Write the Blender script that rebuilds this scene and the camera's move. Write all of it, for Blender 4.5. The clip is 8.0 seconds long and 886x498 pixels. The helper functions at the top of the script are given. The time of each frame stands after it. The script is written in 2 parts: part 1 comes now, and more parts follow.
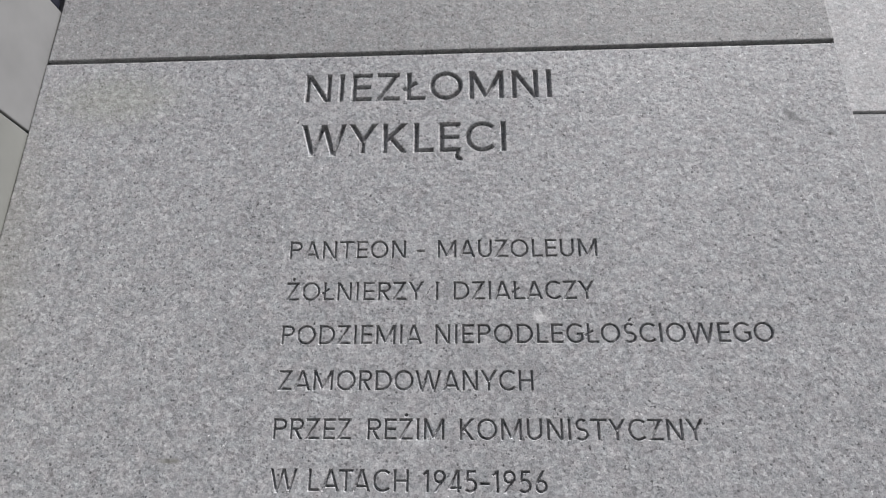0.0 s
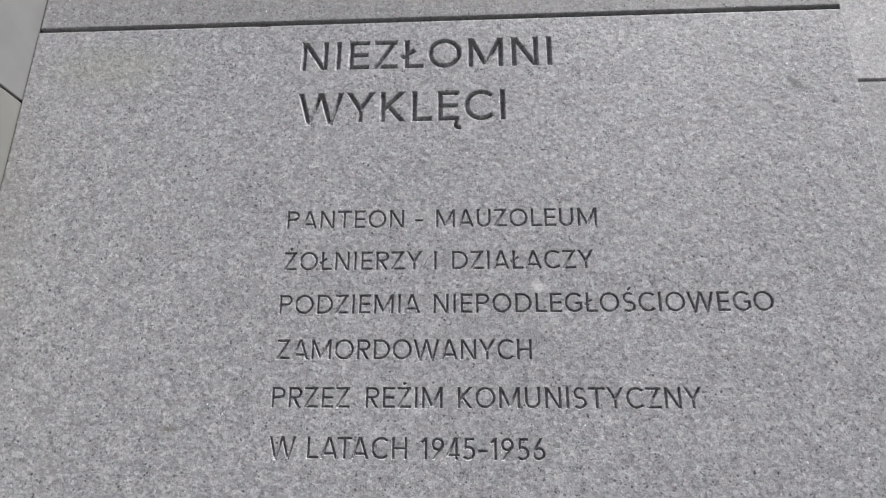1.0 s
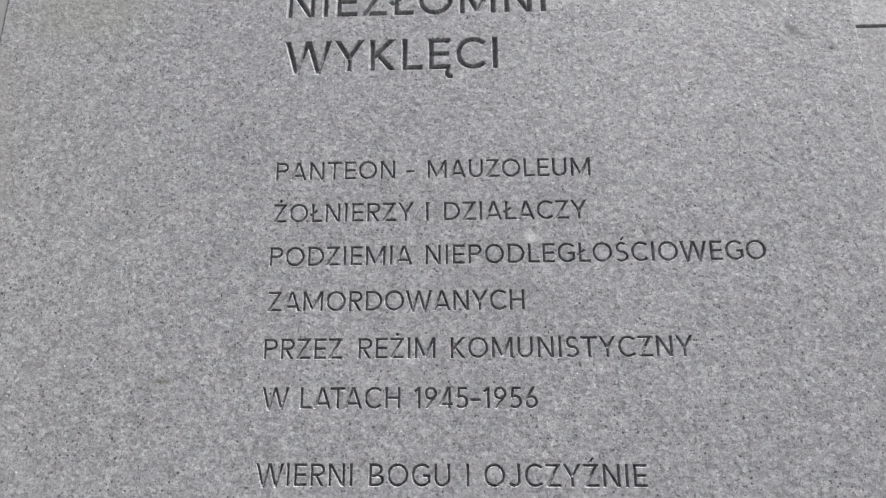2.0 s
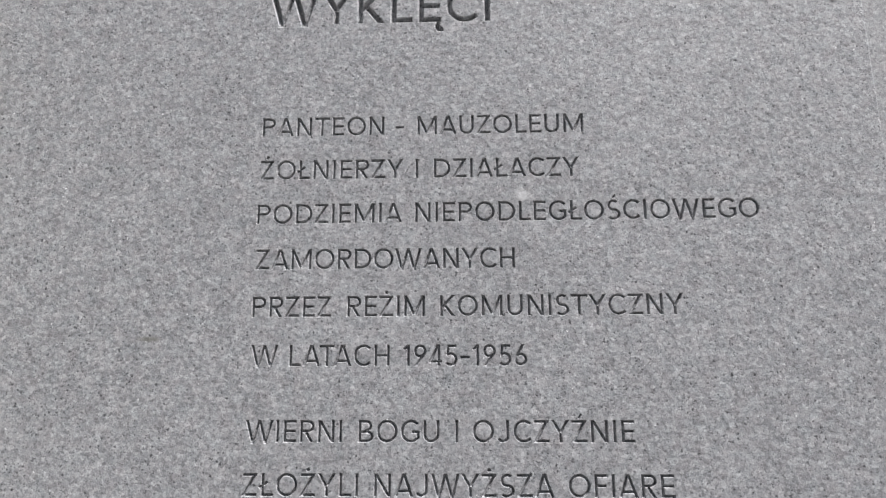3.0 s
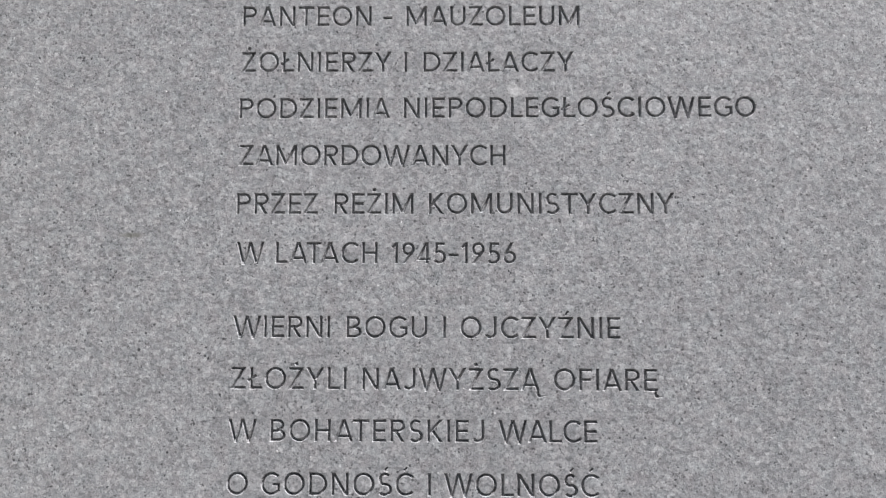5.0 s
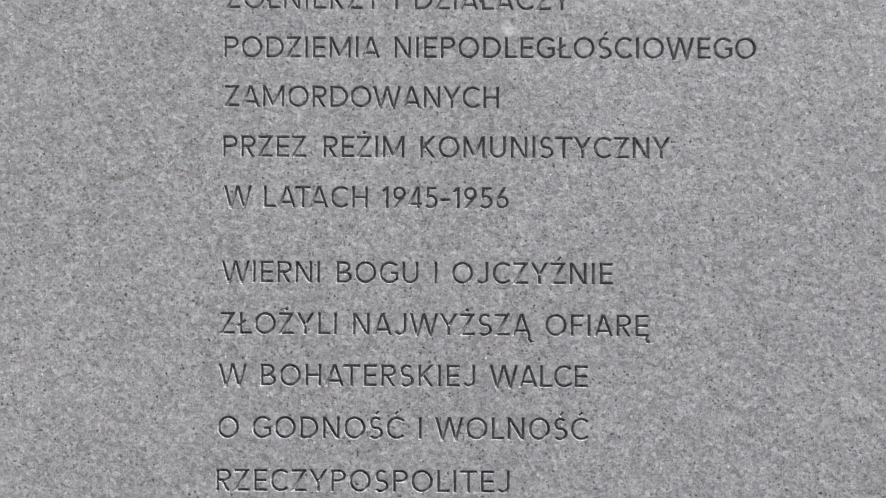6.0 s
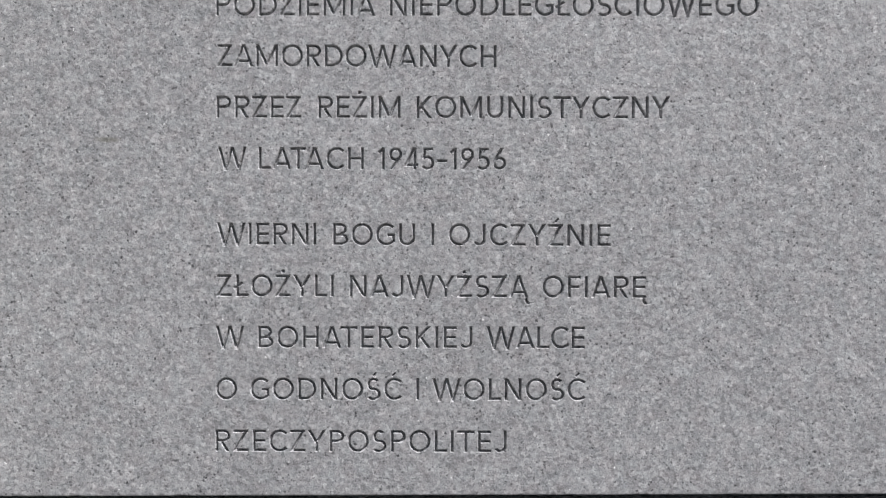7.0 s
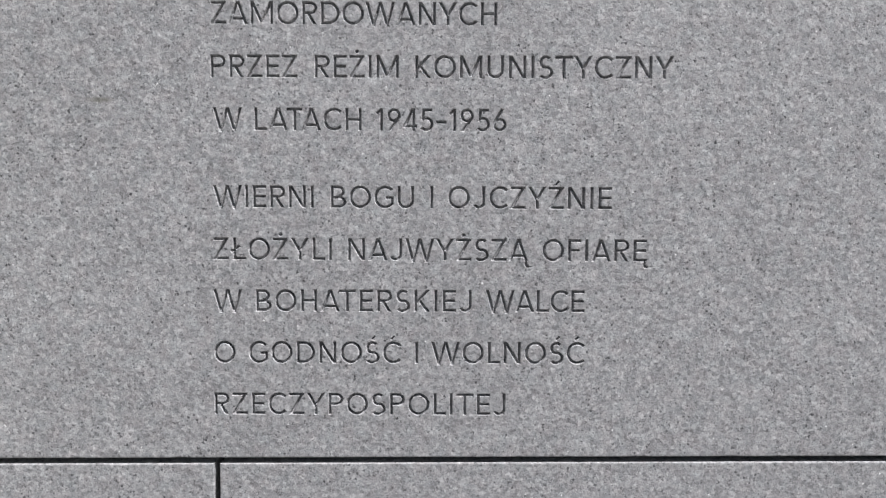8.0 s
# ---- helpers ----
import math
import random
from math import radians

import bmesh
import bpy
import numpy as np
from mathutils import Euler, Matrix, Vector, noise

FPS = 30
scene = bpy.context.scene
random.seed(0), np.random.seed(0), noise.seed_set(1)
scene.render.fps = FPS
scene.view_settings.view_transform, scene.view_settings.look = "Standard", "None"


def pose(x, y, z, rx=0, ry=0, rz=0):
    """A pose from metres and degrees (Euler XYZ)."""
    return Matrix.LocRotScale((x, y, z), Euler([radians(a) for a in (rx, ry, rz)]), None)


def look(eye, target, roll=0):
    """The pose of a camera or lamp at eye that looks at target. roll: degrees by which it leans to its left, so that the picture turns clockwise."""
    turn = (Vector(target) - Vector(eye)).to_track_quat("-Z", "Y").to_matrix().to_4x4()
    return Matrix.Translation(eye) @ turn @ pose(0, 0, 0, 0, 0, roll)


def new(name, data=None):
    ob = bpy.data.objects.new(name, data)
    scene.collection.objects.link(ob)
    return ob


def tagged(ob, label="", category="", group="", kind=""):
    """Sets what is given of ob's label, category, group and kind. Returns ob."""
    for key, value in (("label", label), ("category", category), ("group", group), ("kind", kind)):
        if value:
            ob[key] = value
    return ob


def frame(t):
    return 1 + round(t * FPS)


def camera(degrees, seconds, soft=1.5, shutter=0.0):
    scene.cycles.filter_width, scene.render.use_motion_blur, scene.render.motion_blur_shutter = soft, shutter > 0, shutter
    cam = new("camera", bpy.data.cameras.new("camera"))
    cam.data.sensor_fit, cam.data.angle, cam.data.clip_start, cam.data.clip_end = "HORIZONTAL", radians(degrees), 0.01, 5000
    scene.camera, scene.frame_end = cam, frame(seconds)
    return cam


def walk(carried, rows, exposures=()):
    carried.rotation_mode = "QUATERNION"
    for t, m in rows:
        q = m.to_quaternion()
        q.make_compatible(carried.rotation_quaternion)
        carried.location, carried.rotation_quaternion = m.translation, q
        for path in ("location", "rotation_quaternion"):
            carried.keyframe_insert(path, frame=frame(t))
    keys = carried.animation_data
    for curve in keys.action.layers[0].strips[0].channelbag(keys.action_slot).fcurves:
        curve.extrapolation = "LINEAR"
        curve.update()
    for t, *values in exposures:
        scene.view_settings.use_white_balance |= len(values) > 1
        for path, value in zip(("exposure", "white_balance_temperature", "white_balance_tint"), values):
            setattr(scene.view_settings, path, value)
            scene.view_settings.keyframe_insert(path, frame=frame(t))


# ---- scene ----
cam = camera(71.3, 8.0, soft=1.27)
PATH = [
    (0, (0.2554, -0.8008, 1.6838), (0.1544, 1.0763, 2.3668), 0.49),
    (0.5, (0.2553, -0.7936, 1.6763), (0.1490, 1.0932, 2.3312), 0.66),
    (1, (0.2585, -0.7905, 1.6729), (0.1539, 1.1080, 2.2931), 0.48),
    (1.5, (0.2601, -0.7835, 1.6620), (0.1677, 1.1259, 2.2498), 0.22),
    (1.7, (0.2583, -0.7814, 1.6591), (0.1713, 1.1372, 2.2173), 0.04),
    (2.8, (0.2558, -0.7664, 1.6510), (0.1992, 1.1875, 2.0744), 0.04),
    (3, (0.2643, -0.7652, 1.6471), (0.1988, 1.1912, 2.0574), -0.11),
    (3.5, (0.2655, -0.7605, 1.6398), (0.2216, 1.2000, 2.0330), -0.15),
    (4, (0.2626, -0.7549, 1.6306), (0.2421, 1.2139, 1.9819), -0.11),
    (4.5, (0.2632, -0.7520, 1.6207), (0.2382, 1.2266, 1.9112), -0.09),
    (5, (0.2620, -0.7462, 1.6055), (0.2366, 1.2438, 1.8036), 0.23),
    (5.2, (0.2652, -0.7408, 1.5915), (0.2384, 1.2499, 1.7822), 0.34),
    (6.3, (0.2630, -0.7322, 1.5838), (0.2673, 1.2675, 1.6200), 0.40),
    (6.5, (0.2653, -0.7306, 1.5781), (0.2662, 1.2692, 1.6065), 0.40),
    (7, (0.2667, -0.7292, 1.5713), (0.2673, 1.2708, 1.5633), 0.24),
    (7.5, (0.2667, -0.7249, 1.5668), (0.2706, 1.2741, 1.5056), 0.25),
    (8, (0.2655, -0.7220, 1.5600), (0.2727, 1.2757, 1.4637), 0.31),
]
walk(cam, [(t, look(eye, target, roll)) for t, eye, target, roll in PATH])


# ---- light ----
scene.view_settings.exposure = 0.57

SUN_ELEVATION, SUN_TURN = radians(59.8), radians(123.2)
sky_world = bpy.data.worlds.new("sky")
scene.world = sky_world
sky_world.use_nodes = True
sky_nodes, sky_links = sky_world.node_tree.nodes, sky_world.node_tree.links
sky_nodes.clear()
sky = sky_nodes.new("ShaderNodeTexSky")
sky.sky_type, sky.sun_disc = "NISHITA", False
sky.sun_elevation, sky.sun_rotation = SUN_ELEVATION, SUN_TURN
sky.air_density, sky.dust_density, sky.ozone_density = 1.0, 4.0, 1.0
sky_background = sky_nodes.new("ShaderNodeBackground")
sky_background.inputs["Strength"].default_value = 0.028
sky_output = sky_nodes.new("ShaderNodeOutputWorld")
sky_links.new(sky.outputs["Color"], sky_background.inputs["Color"])
sky_links.new(sky_background.outputs["Background"], sky_output.inputs["Surface"])

sun = new("sun", bpy.data.lights.new("sun", "SUN"))
sun.data.energy, sun.data.angle, sun.data.color = 5.25, radians(3), (1.0, 0.981, 0.995)
sun_way = Vector((math.sin(SUN_TURN) * math.cos(SUN_ELEVATION), math.cos(SUN_TURN) * math.cos(SUN_ELEVATION), math.sin(SUN_ELEVATION)))
sun.matrix_world = look(sun_way * 30, (0, 0, 0))


# ---- materials ----
def granite(name, tones, speck=0.55, grain=1.0, rough=0.68, relief=0.30, fine=0.06, facets=0.085, stain=0.25, marks=()):
    """Grey granite: feldspar and quartz grains, black mica specks, pale crystals, weathering, flamed relief."""
    m = bpy.data.materials.new(name)
    m.use_nodes = True
    nodes, links = m.node_tree.nodes, m.node_tree.links
    shader = nodes["Principled BSDF"]
    place = nodes.new("ShaderNodeTexCoord").outputs["Object"]

    def cells(scale, out="Color", randomness=1.0):
        n = nodes.new("ShaderNodeTexVoronoi")
        n.inputs["Scale"].default_value, n.inputs["Randomness"].default_value = scale, randomness
        links.new(warped, n.inputs["Vector"])
        return n.outputs[out]

    def cloud(scale, detail=3.0, roughness=0.55, of=None):
        n = nodes.new("ShaderNodeTexNoise")
        n.inputs["Scale"].default_value, n.inputs["Detail"].default_value, n.inputs["Roughness"].default_value = scale, detail, roughness
        links.new(of or place, n.inputs["Vector"])
        return n.outputs["Fac"]

    def ramp(value, *stops):
        n = nodes.new("ShaderNodeValToRGB")
        while len(n.color_ramp.elements) < len(stops):
            n.color_ramp.elements.new(0.5)
        for e, (at, c) in zip(n.color_ramp.elements, stops):
            e.position, e.color = at, (*c, 1) if isinstance(c, tuple) else (c, c, c, 1)
        links.new(value, n.inputs["Fac"])
        return n.outputs["Color"]

    def blend(kind, factor, a, b):
        n = nodes.new("ShaderNodeMix")
        n.data_type, n.blend_type, n.clamp_factor = "RGBA", kind, True
        for value, socket in ((factor, n.inputs[0]), (a, n.inputs[6]), (b, n.inputs[7])):
            if isinstance(value, (int, float)):
                socket.default_value = value
            elif isinstance(value, tuple):
                socket.default_value = (*value, 1)
            else:
                links.new(value, socket)
        return n.outputs[2]

    def sums(kind, a, b):
        n = nodes.new("ShaderNodeMath")
        n.operation = kind
        for value, socket in ((a, n.inputs[0]), (b, n.inputs[1])):
            if isinstance(value, (int, float)):
                socket.default_value = value
            else:
                links.new(value, socket)
        return n.outputs[0]

    # grain borders are wavy, not straight
    wobble = nodes.new("ShaderNodeTexNoise")
    wobble.inputs["Scale"].default_value, wobble.inputs["Detail"].default_value = 260 * grain, 2.0
    links.new(place, wobble.inputs["Vector"])
    shift = nodes.new("ShaderNodeVectorMath")
    shift.operation = "MULTIPLY_ADD"
    shift.inputs[1].default_value = (0.0026 / grain,) * 3
    links.new(wobble.outputs["Color"], shift.inputs[0])
    links.new(place, shift.inputs[2])
    warped = shift.outputs[0]

    dark, mid, light = tones
    cell = nodes.new("ShaderNodeSeparateColor")
    links.new(cells(230 * grain), cell.inputs[0])
    colour = ramp(cell.outputs[0], (0.0, dark), (0.35, mid), (0.7, mid), (1.0, light))
    # soft mottling between the grains
    colour = blend("OVERLAY", 0.28, colour, ramp(cloud(170 * grain, 4.0, 0.65), (0.3, 0.25), (0.7, 0.75)))
    crumb = nodes.new("ShaderNodeSeparateColor")
    links.new(cells(560 * grain), crumb.inputs[0])
    colour = blend("OVERLAY", 0.36, colour, ramp(crumb.outputs[0], (0.0, 0.25), (1.0, 0.75)))
    colour = blend("OVERLAY", 0.3, colour, ramp(cloud(480 * grain, 2.0, 0.6), (0.3, 0.25), (0.7, 0.75)))
    # cloudy patches a few centimetres wide
    colour = blend("OVERLAY", 0.22, colour, ramp(cloud(38 * grain, 4.0, 0.6), (0.3, 0.25), (0.7, 0.75)))
    # pale crystals, here and there
    pick = nodes.new("ShaderNodeSeparateColor")
    links.new(cells(95 * grain), pick.inputs[0])
    pale = sums("MULTIPLY", ramp(pick.outputs[1], (0.88, 0.0), (0.92, 1.0)), ramp(cloud(330 * grain, 2.0), (0.44, 0.0), (0.56, 1.0)))
    colour = blend("MIX", sums("MULTIPLY", pale, 0.32), colour, tuple(min(1.0, c * 1.35) for c in light))
    # black mica
    tear = nodes.new("ShaderNodeTexNoise")
    tear.inputs["Scale"].default_value, tear.inputs["Detail"].default_value = 620 * grain, 2.0
    links.new(place, tear.inputs["Vector"])
    torn = nodes.new("ShaderNodeVectorMath")
    torn.operation = "MULTIPLY_ADD"
    torn.inputs[1].default_value = (0.0052 / grain,) * 3
    links.new(tear.outputs["Color"], torn.inputs[0])
    links.new(place, torn.inputs[2])
    warped = torn.outputs[0]
    mica = nodes.new("ShaderNodeSeparateColor")
    links.new(cells(300 * grain), mica.inputs[0])
    near = sums("ADD", cells(300 * grain, "Distance"), sums("MULTIPLY", mica.outputs[0], 0.4))
    flake = sums("MULTIPLY", ramp(mica.outputs[2], (0.66, 0.0), (0.86, 1.0)), ramp(near, (0.46, 1.0), (0.60, 0.0)))
    flake = sums("MULTIPLY", flake, ramp(cloud(30 * grain, 3.0), (0.36, 0.35), (0.58, 1.0)))
    colour = blend("MIX", sums("MULTIPLY", flake, speck), colour, (0.035, 0.035, 0.04))
    # finer black crumbs
    dust = nodes.new("ShaderNodeSeparateColor")
    links.new(cells(520 * grain), dust.inputs[0])
    crumbs = sums("MULTIPLY", ramp(dust.outputs[1], (0.80, 0.0), (0.90, 1.0)), ramp(cells(520 * grain, "Distance"), (0.34, 1.0), (0.52, 0.0)))
    colour = blend("MIX", sums("MULTIPLY", crumbs, 0.8 * speck), colour, (0.05, 0.05, 0.055))
    # sun sparkle on a few crystals, painted in as near-white colour
    glint = sums("MULTIPLY", ramp(mica.outputs[1], (0.988, 0.0), (0.992, 1.0)), ramp(near, (0.30, 1.0), (0.45, 0.0)))
    colour = blend("MIX", glint, colour, (0.93, 0.93, 0.93))
    # broad weathering and a faint warm and cool drift
    colour = blend("OVERLAY", stain, colour, ramp(cloud(5.0, 5.0, 0.6), (0.3, 0.38), (0.7, 0.6)))
    colour = blend("SOFT_LIGHT", 0.55, colour, ramp(cloud(55.0, 3.0, 0.6), (0.32, (0.465, 0.505, 0.525)), (0.68, (0.535, 0.49, 0.50))))
    # single stains, pits and tinted patches at their own places on the wall
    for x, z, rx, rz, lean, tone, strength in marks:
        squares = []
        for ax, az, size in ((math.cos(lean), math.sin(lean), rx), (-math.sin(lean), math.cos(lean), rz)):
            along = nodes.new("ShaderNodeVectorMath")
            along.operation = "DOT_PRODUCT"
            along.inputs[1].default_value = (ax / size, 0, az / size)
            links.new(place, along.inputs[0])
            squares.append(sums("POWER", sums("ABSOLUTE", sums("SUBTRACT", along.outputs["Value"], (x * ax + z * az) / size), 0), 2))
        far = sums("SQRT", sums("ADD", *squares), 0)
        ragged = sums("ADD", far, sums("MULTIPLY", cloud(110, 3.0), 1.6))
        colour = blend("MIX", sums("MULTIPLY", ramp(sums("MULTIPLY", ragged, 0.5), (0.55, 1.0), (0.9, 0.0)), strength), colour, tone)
    links.new(colour, shader.inputs["Base Color"])
    links.new(ramp(cloud(240 * grain, 2.0), (0.3, rough - 0.12), (0.7, min(1.0, rough + 0.12))), shader.inputs["Roughness"])
    shader.inputs["Specular IOR Level"].default_value = 0.5

    # rough hollows, crystals that stand at their own height, mica that has broken out
    height = sums("ADD", sums("MULTIPLY", cloud(100 * grain, 2.0, 0.5, warped), relief), sums("MULTIPLY", cloud(300 * grain, 2.0, 0.5), fine))
    height = sums("ADD", height, sums("MULTIPLY", sums("ADD", cell.outputs[1], pick.outputs[0]), facets))
    height = sums("SUBTRACT", height, sums("MULTIPLY", flake, 0.8 * facets))
    bump = nodes.new("ShaderNodeBump")
    bump.inputs["Strength"].default_value, bump.inputs["Distance"].default_value = 0.9, 0.0035
    links.new(height, bump.inputs["Height"])
    links.new(bump.outputs["Normal"], shader.inputs["Normal"])
    return m


def plain(name, colour, rough=0.6, metal=0.0, noise_scale=60.0, spread=0.15, bumpy=0.1):
    m = bpy.data.materials.new(name)
    m.use_nodes = True
    nodes, links = m.node_tree.nodes, m.node_tree.links
    shader = nodes["Principled BSDF"]
    shader.inputs["Roughness"].default_value, shader.inputs["Metallic"].default_value = rough, metal
    place = nodes.new("ShaderNodeTexCoord").outputs["Object"]
    n = nodes.new("ShaderNodeTexNoise")
    n.inputs["Scale"].default_value, n.inputs["Detail"].default_value = noise_scale, 6.0
    links.new(place, n.inputs["Vector"])
    r = nodes.new("ShaderNodeValToRGB")
    for e, at, k in zip(r.color_ramp.elements, (0.3, 0.7), (1 - spread, 1 + spread)):
        e.position, e.color = at, (*(min(1.0, c * k) for c in colour), 1)
    links.new(n.outputs["Fac"], r.inputs["Fac"])
    links.new(r.outputs["Color"], shader.inputs["Base Color"])
    b = nodes.new("ShaderNodeBump")
    b.inputs["Strength"].default_value, b.inputs["Distance"].default_value = bumpy, 0.002
    links.new(n.outputs["Fac"], b.inputs["Height"])
    links.new(b.outputs["Normal"], shader.inputs["Normal"])
    return m


FLAMED = granite("flamed_granite", ((0.245, 0.248, 0.253), (0.335, 0.338, 0.343), (0.442, 0.444, 0.447)), speck=0.9, marks=(
    (-0.130, 1.6955, 0.020, 0.0045, 0.0, (0.165, 0.162, 0.135), 0.65),
    (0.7150, 2.1785, 0.0170, 0.0085, -0.82, (0.11, 0.115, 0.12), 0.9),
    (0.7325, 2.1675, 0.0180, 0.0055, -0.25, (0.15, 0.155, 0.16), 0.7),
    (0.7650, 2.1450, 0.0045, 0.0062, -0.3, (0.05, 0.05, 0.05), 0.8),
    (0.7630, 2.2480, 0.0100, 0.0030, 0.3, (0.15, 0.15, 0.155), 0.5),
    (0.340, 1.8780, 0.014, 0.011, 0.0, (0.62, 0.62, 0.62), 0.7),
    (-0.300, 2.2300, 0.130, 0.060, 0.0, (0.31, 0.325, 0.25), 0.30),
    # tall brownish patch, strongest at the slab's left edge
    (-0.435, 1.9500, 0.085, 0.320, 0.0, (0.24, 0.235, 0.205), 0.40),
))
# the upper slab's granite: darker, with less contrast and relief
UPPER_STONE = granite("upper_granite", ((0.238, 0.239, 0.237), (0.282, 0.283, 0.281), (0.332, 0.332, 0.328)), speck=0.85, grain=1.0, rough=0.75, relief=0.17, fine=0.06, facets=0.05)
PALE = granite("pale_granite", ((0.36, 0.36, 0.362), (0.435, 0.435, 0.437), (0.51, 0.51, 0.51)), speck=0.35, rough=0.78, relief=0.13, fine=0.05, facets=0.03)
DULL = granite("dull_granite", ((0.29, 0.29, 0.292), (0.35, 0.35, 0.352), (0.44, 0.44, 0.44)), speck=0.45, rough=0.75, relief=0.15, fine=0.05, facets=0.04)
HONED = plain("honed_stone", (0.210, 0.211, 0.210), rough=0.6, noise_scale=14.0, spread=0.09, bumpy=0.15)
HONED_WARM = plain("honed_warm_stone", (0.203, 0.207, 0.192), rough=0.6, noise_scale=11.0, spread=0.10, bumpy=0.15)
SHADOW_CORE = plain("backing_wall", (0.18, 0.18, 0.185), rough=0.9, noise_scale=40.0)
CAP = plain("cap_metal", (0.03, 0.032, 0.05), rough=0.4, metal=0.6, noise_scale=30.0)
PAVING = plain("paving", (0.11, 0.108, 0.104), rough=0.85, noise_scale=9.0, spread=0.25, bumpy=0.4)


# ---- builders ----
def part(name, bm, material, parent=None, label=""):
    mesh = bpy.data.meshes.new(name)
    bm.to_mesh(mesh)
    bm.free()
    mesh.materials.append(material)
    ob = new(name, mesh)
    if parent:
        ob.parent = parent
    if label:
        tagged(ob, label)
    return ob


def solid(x0, x1, y0, y1, z0, z1, bevel=0.0012):
    """A block with eased arrises."""
    bm = bmesh.new()
    bmesh.ops.create_cube(bm, size=1.0)
    for v in bm.verts:
        v.co = Vector((x0 if v.co.x < 0 else x1, y0 if v.co.y < 0 else y1, z0 if v.co.z < 0 else z1))
    if bevel:
        bmesh.ops.bevel(bm, geom=bm.edges[:], offset=bevel, segments=2, affect="EDGES", profile=0.5)
    return bm


# ---- the wall ----
LEFT, RIGHT = -0.430, 0.8045
JOINT_LOW, JOINT_HIGH, COURSE = 1.2755, 2.3045, 2.1745
THICK = 0.03

wall_core = part("wall_north", solid(LEFT - 0.05, 2.6, THICK + 0.006, 0.5, 0.0, 3.3, 0), SHADOW_CORE)
tagged(wall_core, "memorial wall clad in grey granite slabs with open joints", "wall", kind="structure")
ground = part("ground", solid(-250, 250, -250, 250, -0.3, 0.0, 0), PAVING)
tagged(ground, "grey paved ground before the memorial wall", "ground", kind="structure")


def low_joint(x):
    """The joint under the inscription rises a little to one side."""
    return JOINT_LOW - 0.0036 + 0.0068 * x


def high_joint(x):
    return JOINT_HIGH - 0.0014 + 0.0026 * x


def crumble(x, z, seed):
    """How far an arris has worn back here: fine grain and a few chips."""
    fine = noise.noise((x * 160, z * 160, seed))
    chip = max(0.0, noise.noise((x * 38, z * 38, seed + 7)) - 0.38)
    return 0.00035 * fine + 0.0032 * chip


def slab_shell(x0, x1, low, high, y=0.0, ease=0.0013, seed=0.0, step=0.006, front=True):
    """A cladding slab between two sides and two joints (functions of x) with worn arrises, as points and faces; front: close its face."""
    points, faces = [], []
    levels = ((2.2 * ease, 0.0, y), (ease, 1.0, y + 0.0001), (0.3 * ease, 1.0, y + 0.35 * ease), (0.0, 0.6, y + 1.2 * ease), (0.0, 0.0, y + 4 * ease), (0.0, 0.0, y + THICK))
    counts = [max(2, int(v / step)) for v in (x1 - x0, high(x1) - low(x1), x1 - x0, high(x0) - low(x0))]
    for inset, wear, depth in levels:
        corners = [(x0 + inset, low(x0) + inset), (x1 - inset, low(x1) + inset), (x1 - inset, high(x1) - inset), (x0 + inset, high(x0) - inset)]
        for k, n in enumerate(counts):
            (px, pz), (qx, qz), inward = corners[k], corners[(k + 1) % 4], ((0, 1), (-1, 0), (0, -1), (1, 0))[k]
            for m in range(n):
                x, z = px + (qx - px) * m / n, pz + (qz - pz) * m / n
                w = wear * crumble(x, z, seed)
                points.append((x + inward[0] * w, depth, z + inward[1] * w))
    total = sum(counts)
    for level in range(len(levels) - 1):
        for m in range(total):
            i, j = level * total + m, level * total + (m + 1) % total
            faces.append((i, i + total, j + total, j))
    faces.append(tuple(reversed(range((len(levels) - 1) * total, len(levels) * total))))
    if front:
        faces.append(tuple(range(total)))
    return points, faces


def shell_part(name, shell, material, parent):
    mesh = bpy.data.meshes.new(name)
    mesh.from_pydata(shell[0], [], shell[1])
    mesh.materials.append(material)
    ob = new(name, mesh)
    ob.parent = parent
    return ob


def level(z):
    return lambda x: z


def cladding(x0, x1, z0, z1, material, label, y=0.0, ease=0.0013):
    """A slab of the wall; its top and bottom are heights or follow a joint."""
    low, high = (z if callable(z) else level(z) for z in (z0, z1))
    slab = shell_part("granite_slab", slab_shell(x0, x1, low, high, y, ease, seed=round(x0 * 7 + 3 * low(0), 3)), material, wall_core)
    return tagged(slab, label)


FLAMED_LABEL = "grey flamed granite cladding slab below the inscription"
cladding(LEFT + 0.0010, RIGHT, lambda x: high_joint(x) + 0.0032, 3.28, UPPER_STONE, "darker, smoother granite slab above the inscription slab")
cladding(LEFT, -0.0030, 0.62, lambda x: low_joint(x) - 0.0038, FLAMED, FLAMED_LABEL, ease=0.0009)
cladding(0.0042, RIGHT, 0.62, lambda x: low_joint(x) - 0.0038, FLAMED, FLAMED_LABEL, ease=0.0009)
cladding(LEFT, RIGHT, 0.002, 0.614, FLAMED, FLAMED_LABEL)
COURSE_RIGHT = COURSE + 0.0045
for z0, z1, stone, y, words in (
    (0.002, 1.168, DULL, 0.0006, "grey lightly textured granite slab set tight beside the inscription"),
    (1.174, COURSE_RIGHT - 0.003, DULL, 0.0006, "grey lightly textured granite slab set tight beside the inscription"),
    (COURSE_RIGHT + 0.003, 3.28, PALE, 0.0014, "pale smoother granite slab above the course joint"),
):
    cladding(RIGHT - 0.0010, 1.70, z0, z1, stone, words, y, ease=0.0003)
    cladding(1.706, 2.58, z0, z1, stone, words, y)

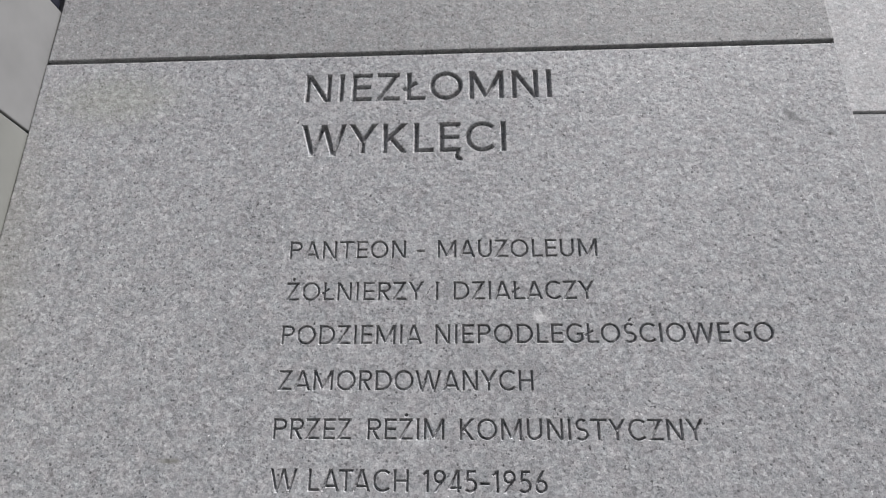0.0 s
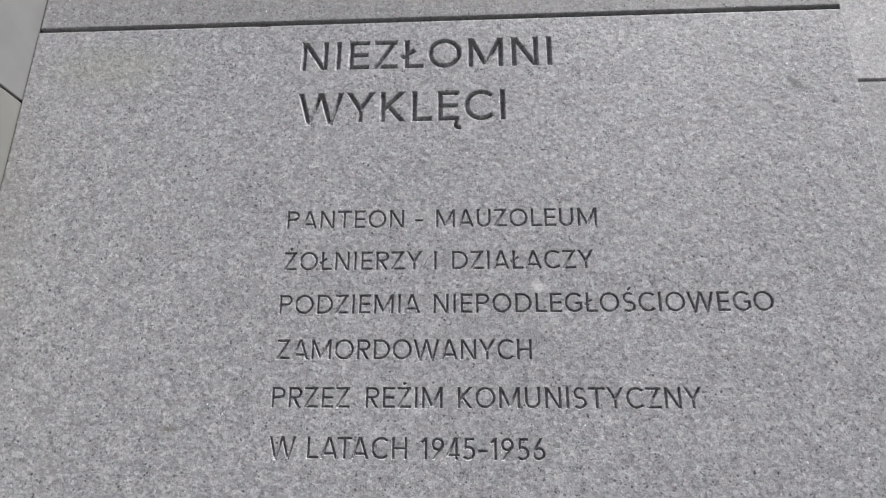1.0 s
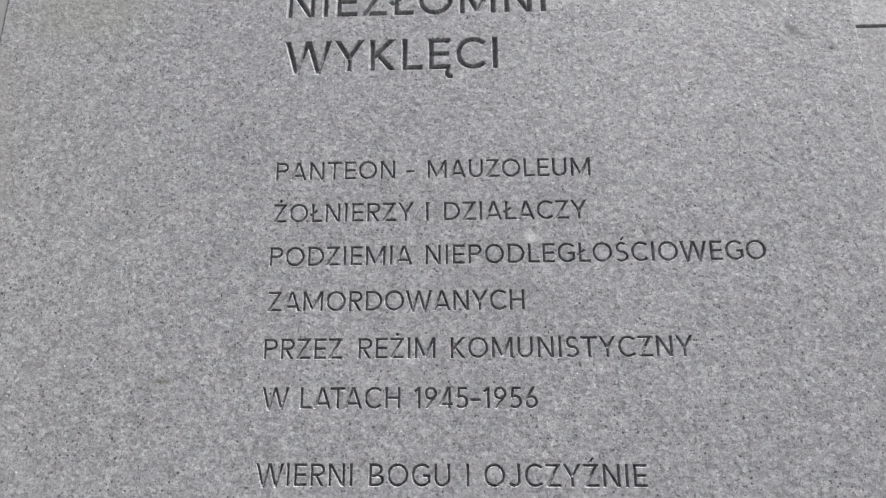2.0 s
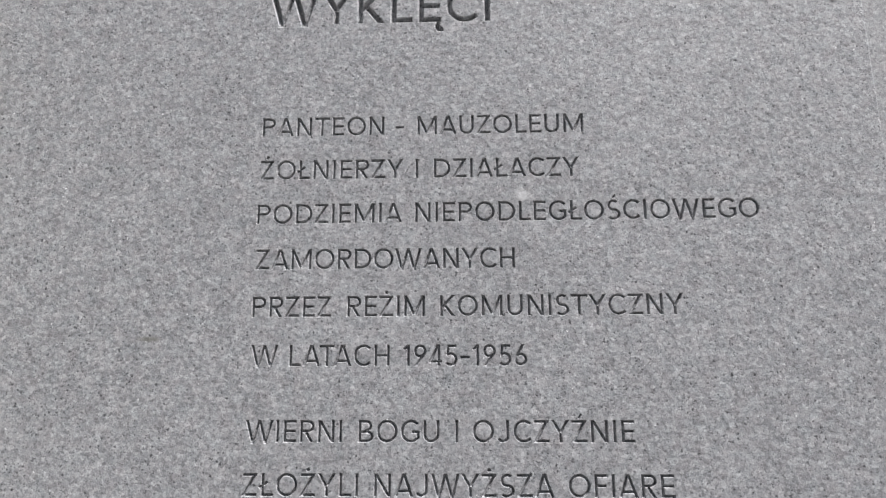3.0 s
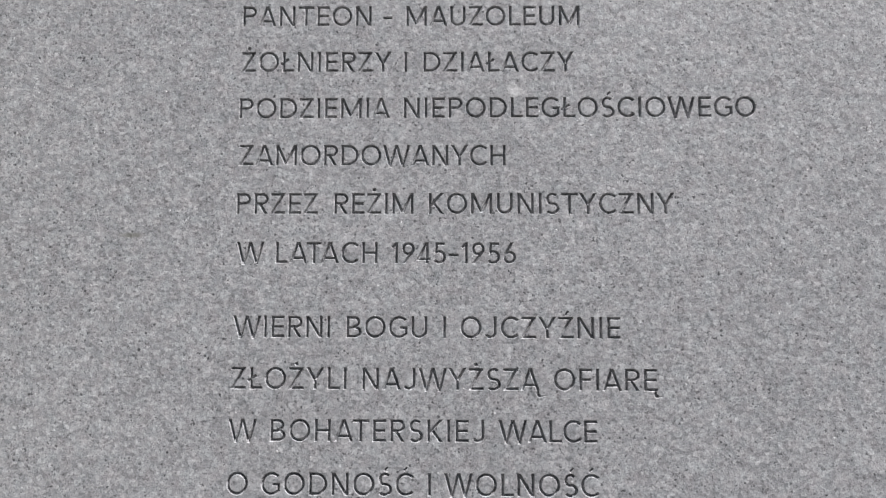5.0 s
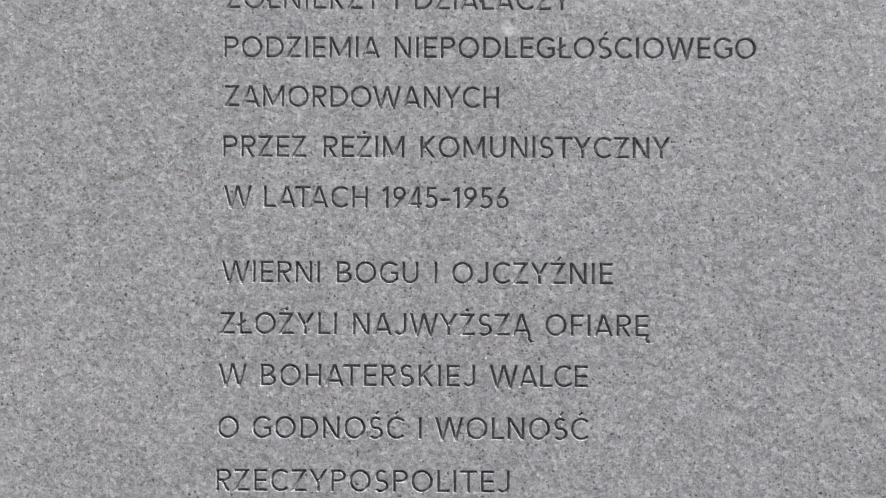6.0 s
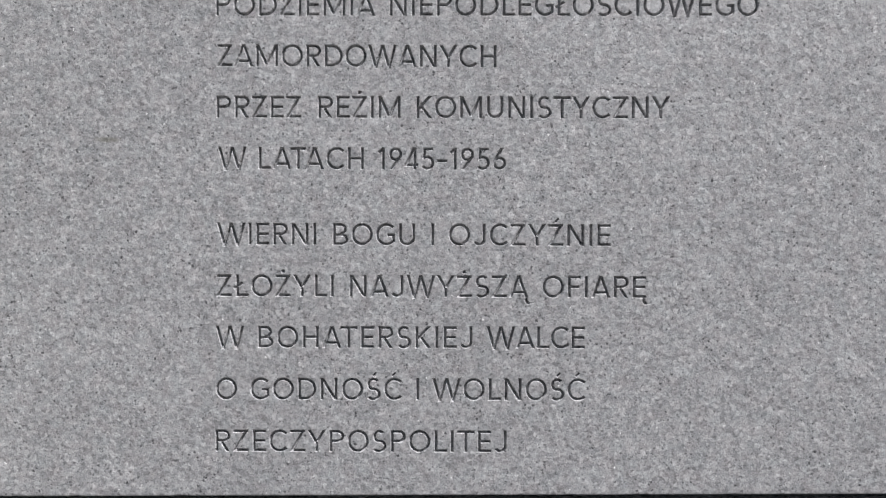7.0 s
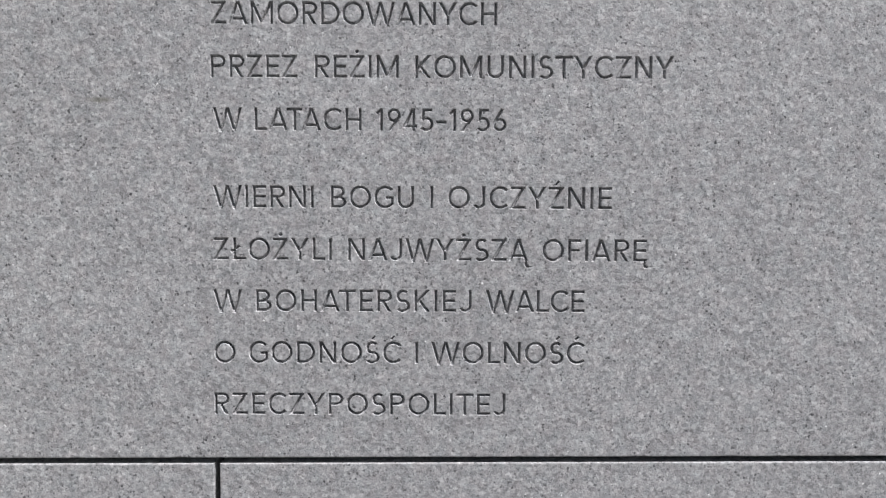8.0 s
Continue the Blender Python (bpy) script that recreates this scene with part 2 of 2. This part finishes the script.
# the return wall that stands out towards the viewer
return_core = part("wall_west", solid(LEFT - 0.30, LEFT - 0.036, -0.45, THICK, 0.0, 2.40, 0), SHADOW_CORE)
tagged(return_core, "projecting return wall clad in smooth pale stone", "wall", kind="structure")
for z0, z1, stone in ((0.002, 1.168, HONED_WARM), (1.174, COURSE - 0.002, HONED_WARM), (COURSE + 0.002, 2.405, HONED)):
    slab = part("return_slab", solid(LEFT - 0.0318, LEFT - 0.0018, -0.45, THICK, z0, z1), stone, return_core)
    tagged(slab, "smooth pale grey stone slab")
cap = part("metal_cap", solid(LEFT - 0.31, LEFT - 0.004, -0.46, -0.001, 2.407, 2.422, 0.002), CAP)
tagged(cap, "dark blue-black metal cap on top of the return wall", "metal cap")
part("upstand", solid(LEFT - 0.30, LEFT - 0.02, -0.45, -0.004, 2.4225, 2.50, 0.002), CAP, cap)


# ---- the inscription ----
def letter_shape(c, h):
    """Width and strokes of a letter, in cap heights, for strokes of half width h."""
    v = lambda x, a=0.0, b=1.0: ("line", x, a, x, b)
    b = lambda y, x0, x1: ("line", x0, y, x1, y)
    d = lambda x0, y0, x1, y1: ("slant", x0, y0, x1, y1)
    t = lambda x0, y0, x1, y1: ("tip", x0, y0, x1, y1)
    a = lambda x, y, rx, ry, a0=0, a1=360: ("arc", x, y, rx, ry, a0, a1)
    if c == "I":
        return 2 * h, [v(h)]
    if c == "N":
        return 0.76, [v(h), v(0.76 - h), d(h, 1, 0.76 - h, 0)]
    if c in "EĘ":
        return 0.60, [v(h), b(h, 0, 0.60), b(0.5, 0, 0.57), b(1 - h, 0, 0.60)]
    if c == "F":
        return 0.58, [v(h), b(0.5, 0, 0.53), b(1 - h, 0, 0.58)]
    if c in "LŁ":
        return 0.57, [v(h), b(h, 0, 0.57)]
    if c in "ZŻŹ":
        return 0.68, [b(h, 0.02, 0.68), b(1 - h, 0.0, 0.66), d(0.8 * h, 0, 0.66 - 0.7 * h, 1)]
    if c == "O":
        return 0.95, [a(0.475, 0.5, 0.475 - h, 0.51 - h)]
    if c == "M":
        return 0.98, [v(h), v(0.98 - h), d(h, 1, 0.49, 0.08), d(0.98 - h, 1, 0.49, 0.08)]
    if c == "W":
        return 1.27, [t(h, 1, 0.35, 0), t(0.35, 0, 0.635, 1), t(0.635, 1, 0.92, 0), t(0.92, 0, 1.27 - h, 1)]
    if c == "Y":
        return 0.81, [d(h, 1, 0.405, 0.42), d(0.81 - h, 1, 0.405, 0.42), v(0.405, 0, 0.47)]
    if c == "K":
        return 0.73, [v(h), d(0.73 - 1.3 * h, 1, h, 0.38), d(0.24, 0.52, 0.73 - 1.3 * h, 0)]
    if c in "CĆ":
        return 0.80, [a(0.475, 0.5, 0.475 - h, 0.51 - h, 56, 304)]
    if c == "G":
        return 0.85, [a(0.475, 0.5, 0.475 - h, 0.51 - h, 54, 314), v(0.85 - h, 0.14, 0.47 + h), b(0.47, 0.50, 0.85)]
    if c in "AĄ":
        return 0.86, [d(h, 0, 0.43, 1), d(0.86 - h, 0, 0.43, 1), b(0.25, 0.17, 0.69)]
    if c in "PR":
        bowl = [v(h), b(1 - h, 0, 0.37), b(0.42 + h, 0, 0.37), a(0.37, 0.71, 0.30 - h, 0.29 - h, -90, 90)]
        return (0.67, bowl) if c == "P" else (0.67, bowl + [d(0.28, 0.46, 0.67 - 1.3 * h, 0)])
    if c == "B":
        low = [b(h, 0, 0.39), a(0.39, 0.275, 0.31 - h, 0.275 - h, -90, 90)]
        return 0.70, [v(h), b(1 - h, 0, 0.36), b(0.55 - h, 0, 0.38), a(0.36, 0.765 - h / 2, 0.27 - h, 0.235 - h / 2, -90, 90)] + low
    if c == "D":
        return 0.82, [v(h), b(h, 0, 0.34), b(1 - h, 0, 0.34), a(0.34, 0.5, 0.48 - h, 0.5 - h, -90, 90)]
    if c == "U":
        return 0.73, [v(h, 0.34), v(0.73 - h, 0.34), a(0.365, 0.36, 0.365 - h, 0.37 - h, 180, 360)]
    if c == "T":
        return 0.77, [v(0.385), b(1 - h, 0, 0.77)]
    if c in "SŚ":
        return 0.65, [a(0.33, 0.75 - h / 2, 0.29 - h, 0.26 - h / 2, 58, 272), a(0.32, 0.25 + h / 2 - 0.01, 0.33 - h, 0.265 - h / 2, -130, 92)]
    if c == "J":
        return 0.55, [v(0.55 - h, 0.26), a(0.27, 0.27, 0.28 - h, 0.28 - h, 222, 360)]
    if c == "H":
        return 0.72, [v(h), v(0.72 - h), b(0.5, 0, 0.72)]
    if c == "1":
        return 0.32, [v(0.32 - h), ("line", 0.03, 0.74, 0.32 - h, 0.94)]
    if c == "9":
        return 0.60, [a(0.30, 0.69, 0.30 - h, 0.31 - h), d(0.60 - 1.4 * h, 0.56, 0.10, 0)]
    if c == "6":
        return 0.60, [a(0.30, 0.31, 0.30 - h, 0.31 - h), d(1.3 * h, 0.44, 0.42, 1)]
    if c == "4":
        return 0.64, [v(0.47), b(0.22, 0, 0.64), d(0.45, 1, 1.2 * h, 0.22)]
    if c == "5":
        return 0.62, [b(1 - h, 0.13, 0.57), d(0.13 + h, 0.98, 0.08 + h, 0.52), a(0.30, 0.32, 0.32 - h, 0.33 - h, -125, 118)]
    return 0.46, [b(0.40, 0, 0.46)]


def accents(c, w, h):
    if c == "Ż":
        return [("arc", w / 2, 1.14, 0.2 * h, 0.2 * h, 0, 360)]
    if c in "ŹŚĆ":
        return [("fine", w / 2 - 0.03, 1.06, w / 2 + 0.13, 1.25)]
    if c == "Ł":
        return [("line", h - 0.16, 0.36, h + 0.24, 0.64)]
    if c in "ĄĘ":
        return [("fine", w - 0.09, 0.04, w - 0.10, -0.13), ("arc", w - 0.015, -0.12, 0.085, 0.085, 180, 265)]
    return []


def bearings(c):
    """The room that a letter keeps to its left and right."""
    left = 0.09 if c in "OCĆGSŚJ69" else 0.05 if c in "AĄWYT45" else 0.08 if c in "ZŻŹ1-" else 0.13
    right = 0.08 if c in "OCĆGSŚPRBD6954" else 0.05 if c in "AĄWYTKLŁ" else 0.08 if c in "EĘFZŻŹ-" else 0.13
    return left, right


def inside(strokes, h, x, y):
    """How far each place lies inside the letter (negative: outside it)."""
    best = np.full(x.shape, -9.0)
    for kind, *n in strokes:
        if kind == "arc":
            cx, cy, rx, ry, a0, a1 = n
            dx, dy = x - cx, y - cy
            rho = np.sqrt((dx / rx) ** 2 + (dy / ry) ** 2) + 1e-9
            s = h - np.abs(rho - 1) * np.hypot(dx, dy) / rho
            if a1 - a0 < 359:
                middle, half = radians(a0 + a1) / 2, radians(a1 - a0) / 2
                turn = np.abs((np.arctan2(dy, dx) - middle + math.pi) % (2 * math.pi) - math.pi)
                s = np.minimum(s, (half - turn) * max(rx, ry) + h)
        else:
            x0, y0, x1, y1 = n
            length = math.hypot(x1 - x0, y1 - y0)
            ux, uy = (x1 - x0) / length, (y1 - y0) / length
            along, across = (x - x0) * ux + (y - y0) * uy, np.abs((y - y0) * ux - (x - x0) * uy)
            past0 = 0.3 if kind in ("slant", "tip") and y0 in (0, 1) else 0.0
            past1 = 0.3 if kind in ("slant", "tip") and y1 in (0, 1) else 0.0
            s = np.minimum((0.75 if kind == "fine" else 1.0) * h - across, np.minimum(along + past0, length + past1 - along))
            if kind == "slant":
                s = np.minimum(s, np.minimum(y, 1 - y))
            if kind == "tip":
                s = np.minimum(s, np.minimum(y + 0.07, 1 - y))
        best = np.maximum(best, s)
    return best


def chipping(x, z):
    """The crumbled rim of a groove: a few tenths of a millimetre in and out."""
    wave = np.sin(900 * x + 3 * np.sin(520 * z)) * np.sin(830 * z + 2 * np.sin(610 * x)) + 0.6 * np.sin(2100 * x + 1700 * z) * np.sin(1900 * z - 1300 * x)
    return 0.00016 * wave


BAND_LOW, BAND_HIGH = -0.30, 1.40


def band(baseline, cap_height):
    return baseline + BAND_LOW * cap_height, baseline + BAND_HIGH * cap_height


def carve_letter(c, x_left, baseline, lift, cap_height, wide, h, x0, x1, cell, slope, parent):
    """One letter cut as a tapering groove into its own piece of the slab's face, which spans x0 to x1."""
    w, strokes = letter_shape(c, h)
    strokes = strokes + accents(c, w, h)
    z0, z1 = band(baseline, cap_height)
    over = 0.20 if c == "Ł" else 0.05
    low, high = max(x_left - over * cap_height, x0 + 0.0004), min(x_left + (w * wide + 0.06) * cap_height, x1 - 0.0004)
    xs = np.r_[x0, np.linspace(low, high, max(4, int((high - low) / cell) + 1)), x1]
    zs = np.r_[z0, np.linspace(z0 + 0.002, z1 - 0.001, int((z1 - z0 - 0.003) / cell) + 1), z1]
    gx, gz = np.meshgrid(xs, zs)
    rim_distance = lambda px, pz: inside(strokes, h, (px - x_left) / (cap_height * wide), (pz - baseline - lift) / cap_height) * cap_height + chipping(px, pz)
    # grid corners near the groove's rim slide onto it
    s = rim_distance(gx, gz)
    e = 1e-5
    sx, sz = (rim_distance(gx + e, gz) - rim_distance(gx - e, gz)) / (2 * e), (rim_distance(gx, gz + e) - rim_distance(gx, gz - e)) / (2 * e)
    near = np.abs(s) < 0.55 * cell
    near[:2], near[-2:], near[:, :1], near[:, -1:] = False, False, False, False
    gx, gz = np.where(near, gx - s * sx, gx), np.where(near, gz - s * sz, gz)
    depth = np.clip(rim_distance(gx, gz), 0, None)
    half = h * cap_height
    gy = 0.9 * np.minimum(depth, 0.30 * half) + slope * np.clip(depth - 0.30 * half, 0, 0.30 * half) + 0.3 * np.clip(depth - 0.60 * half, 0, 0.40 * half)
    gy[near] = np.where(gy[near] < 0.12 * cell, 0.0, gy[near])
    rows, columns = gx.shape
    points = np.stack([gx.ravel(), gy.ravel(), gz.ravel()], 1)
    k = np.arange(rows * columns).reshape(rows, columns)
    quads = np.stack([k[:-1, :-1], k[:-1, 1:], k[1:, 1:], k[1:, :-1]], -1).reshape(-1, 4)
    mesh = bpy.data.meshes.new("letter")
    mesh.from_pydata(points.tolist(), [], quads.tolist())
    mesh.materials.append(FLAMED)
    ob = new("letter", mesh)
    ob.parent = parent
    return tagged(ob, "engraved capital letter with a dark deep groove")


# baseline, its rise to one side, then each word with its left and right end
HEADING = [
    (2.2155, 0.0, ("NIEZŁOMNI", -0.0035, 0.375)),
    (2.1258, 0.0, ("WYKLĘCI", -0.003, 0.304)),
]
DEDICATION = [
    (1.9621, 0.0, ("PANTEON", -0.0028, 0.1612), ("-", 0.177, 0.186), ("MAUZOLEUM", 0.2042, 0.4232)),
    (1.9021, 0.0, ("ŻOŁNIERZY", -0.0018, 0.1872), ("I", 0.203, 0.206), ("DZIAŁACZY", 0.2262, 0.4152)),
    (1.8421, 0.0036, ("PODZIEMIA", -0.0028, 0.1862), ("NIEPODLEGŁOŚCIOWEGO", 0.2022, 0.6382)),
    (1.7826, 0.0, ("ZAMORDOWANYCH", -0.0008, 0.3292)),
    (1.7219, 0.0022, ("PRZEZ", -0.0018, 0.0992), ("REŻIM", 0.1182, 0.2162), ("KOMUNISTYCZNY", 0.2342, 0.5342)),
    (1.6616, 0.0, ("W", 0.001, 0.034), ("LATACH", 0.0482, 0.1732), ("1945-1956", 0.1892, 0.3412)),
]
TRIBUTE = [
    (1.5721, 0.0, ("WIERNI", -0.0008, 0.1172), ("BOGU", 0.1362, 0.2342), ("I", 0.253, 0.256), ("OJCZYŹNIE", 0.2732, 0.4652)),
    (1.5110, 0.0, ("ZŁOŻYLI", -0.0008, 0.1382), ("NAJWYŻSZĄ", 0.1562, 0.3682), ("OFIARĘ", 0.3842, 0.5072)),
    (1.4503, 0.0015, ("W", 0.000, 0.031), ("BOHATERSKIEJ", 0.0482, 0.3022), ("WALCE", 0.3182, 0.4352)),
    (1.3890, 0.0010, ("O", 0.000, 0.023), ("GODNOŚĆ", 0.0392, 0.2192), ("I", 0.236, 0.239), ("WOLNOŚĆ", 0.2542, 0.4362)),
    (1.3276, 0.0, ("RZECZYPOSPOLITEJ", -0.0018, 0.3432)),
]
# cap height, letter width, half stroke, fineness, steepness of the groove
STYLES = ((HEADING, 0.0508, 1.08, 0.083, 0.0008, 5.2), (DEDICATION, 0.0266, 1.03, 0.079, 0.00045, 5.6), (TRIBUTE, 0.0266, 1.03, 0.079, 0.00045, 5.6))


def set_word(word, x0, x1, cap_height, wide, h):
    """Letters of a word with their left ends, spaced to fill its length."""
    widths = [letter_shape(c, h)[0] * cap_height * wide for c in word]
    if len(word) == 1:
        return [(word, (x0 + x1 - widths[0]) / 2, (x0 + x1 + widths[0]) / 2)]
    gaps = [(bearings(p)[1] + bearings(q)[0] - (0.14 if p + q in ("AT", "TA", "LT") else 0)) * cap_height for p, q in zip(word, word[1:])]
    extra = (x1 - x0 - sum(widths) - sum(gaps)) / len(gaps)
    placed, x = [], x0
    for c, w, g in zip(word, widths, gaps + [0]):
        placed.append((c, x, x + w))
        x += w + g + extra
    return placed


EASE = 2.2 * 0.0013
slab_points, slab_quads = [], []


def face(*corners):
    slab_quads.append(tuple(range(len(slab_points), len(slab_points) + len(corners))))
    slab_points.extend(corners)


def front(x0, x1, z0, z1):
    face((x0, 0, z0), (x1, 0, z0), (x1, 0, z1), (x0, 0, z1))


inscription_slab = new("memorial_plaque")
tagged(inscription_slab, "grey flamed granite plaque with an engraved Polish memorial inscription", "plaque")
edge_low, edge_high = lambda x: low_joint(x) + 0.0032, lambda x: high_joint(x) - 0.0042
fx0, fx1 = LEFT + EASE, RIGHT - EASE
lines = []
for lines_of, cap_height, wide, h, cell, slope in STYLES:
    for baseline, rise, *words in lines_of:
        placed = [p for word in words for p in set_word(*word, cap_height, wide, h)]
        edges = [placed[0][1] - 0.012] + [(p[2] + q[1]) / 2 - (0.08 * cap_height if q[0] == "Ł" else 0) for p, q in zip(placed, placed[1:])] + [placed[-1][2] + 0.012]
        lines.append((*band(baseline, cap_height), edges[0], edges[-1]))
        for (c, left, right), x0, x1 in zip(placed, edges, edges[1:]):
            carve_letter(c, left, baseline, rise * left, cap_height, wide, h, x0, x1, cell, slope, inscription_slab)
lines.sort()
z = None
for z0, z1, x0, x1 in lines:
    if z is None:
        face((fx0, 0, edge_low(LEFT) + EASE), (fx1, 0, edge_low(RIGHT) + EASE), (fx1, 0, z0), (fx0, 0, z0))
    else:
        front(fx0, fx1, z, z0)
    front(fx0, x0, z0, z1)
    front(x1, fx1, z0, z1)
    z = z1
face((fx0, 0, z), (fx1, 0, z), (fx1, 0, edge_high(RIGHT) - EASE), (fx0, 0, edge_high(LEFT) - EASE))
# worn arrises, sides and back
shell_points, shell_faces = slab_shell(LEFT, RIGHT, edge_low, edge_high, seed=4.0, front=False)
slab_quads += [tuple(k + len(slab_points) for k in corner_set) for corner_set in shell_faces]
slab_points += shell_points
slab_mesh = bpy.data.meshes.new("slab")
slab_mesh.from_pydata(slab_points, [], slab_quads)
slab_mesh.materials.append(FLAMED)
slab_body = new("stone_face", slab_mesh)
slab_body.parent = inscription_slab
tagged(slab_body, "flamed grey granite with worn edges")
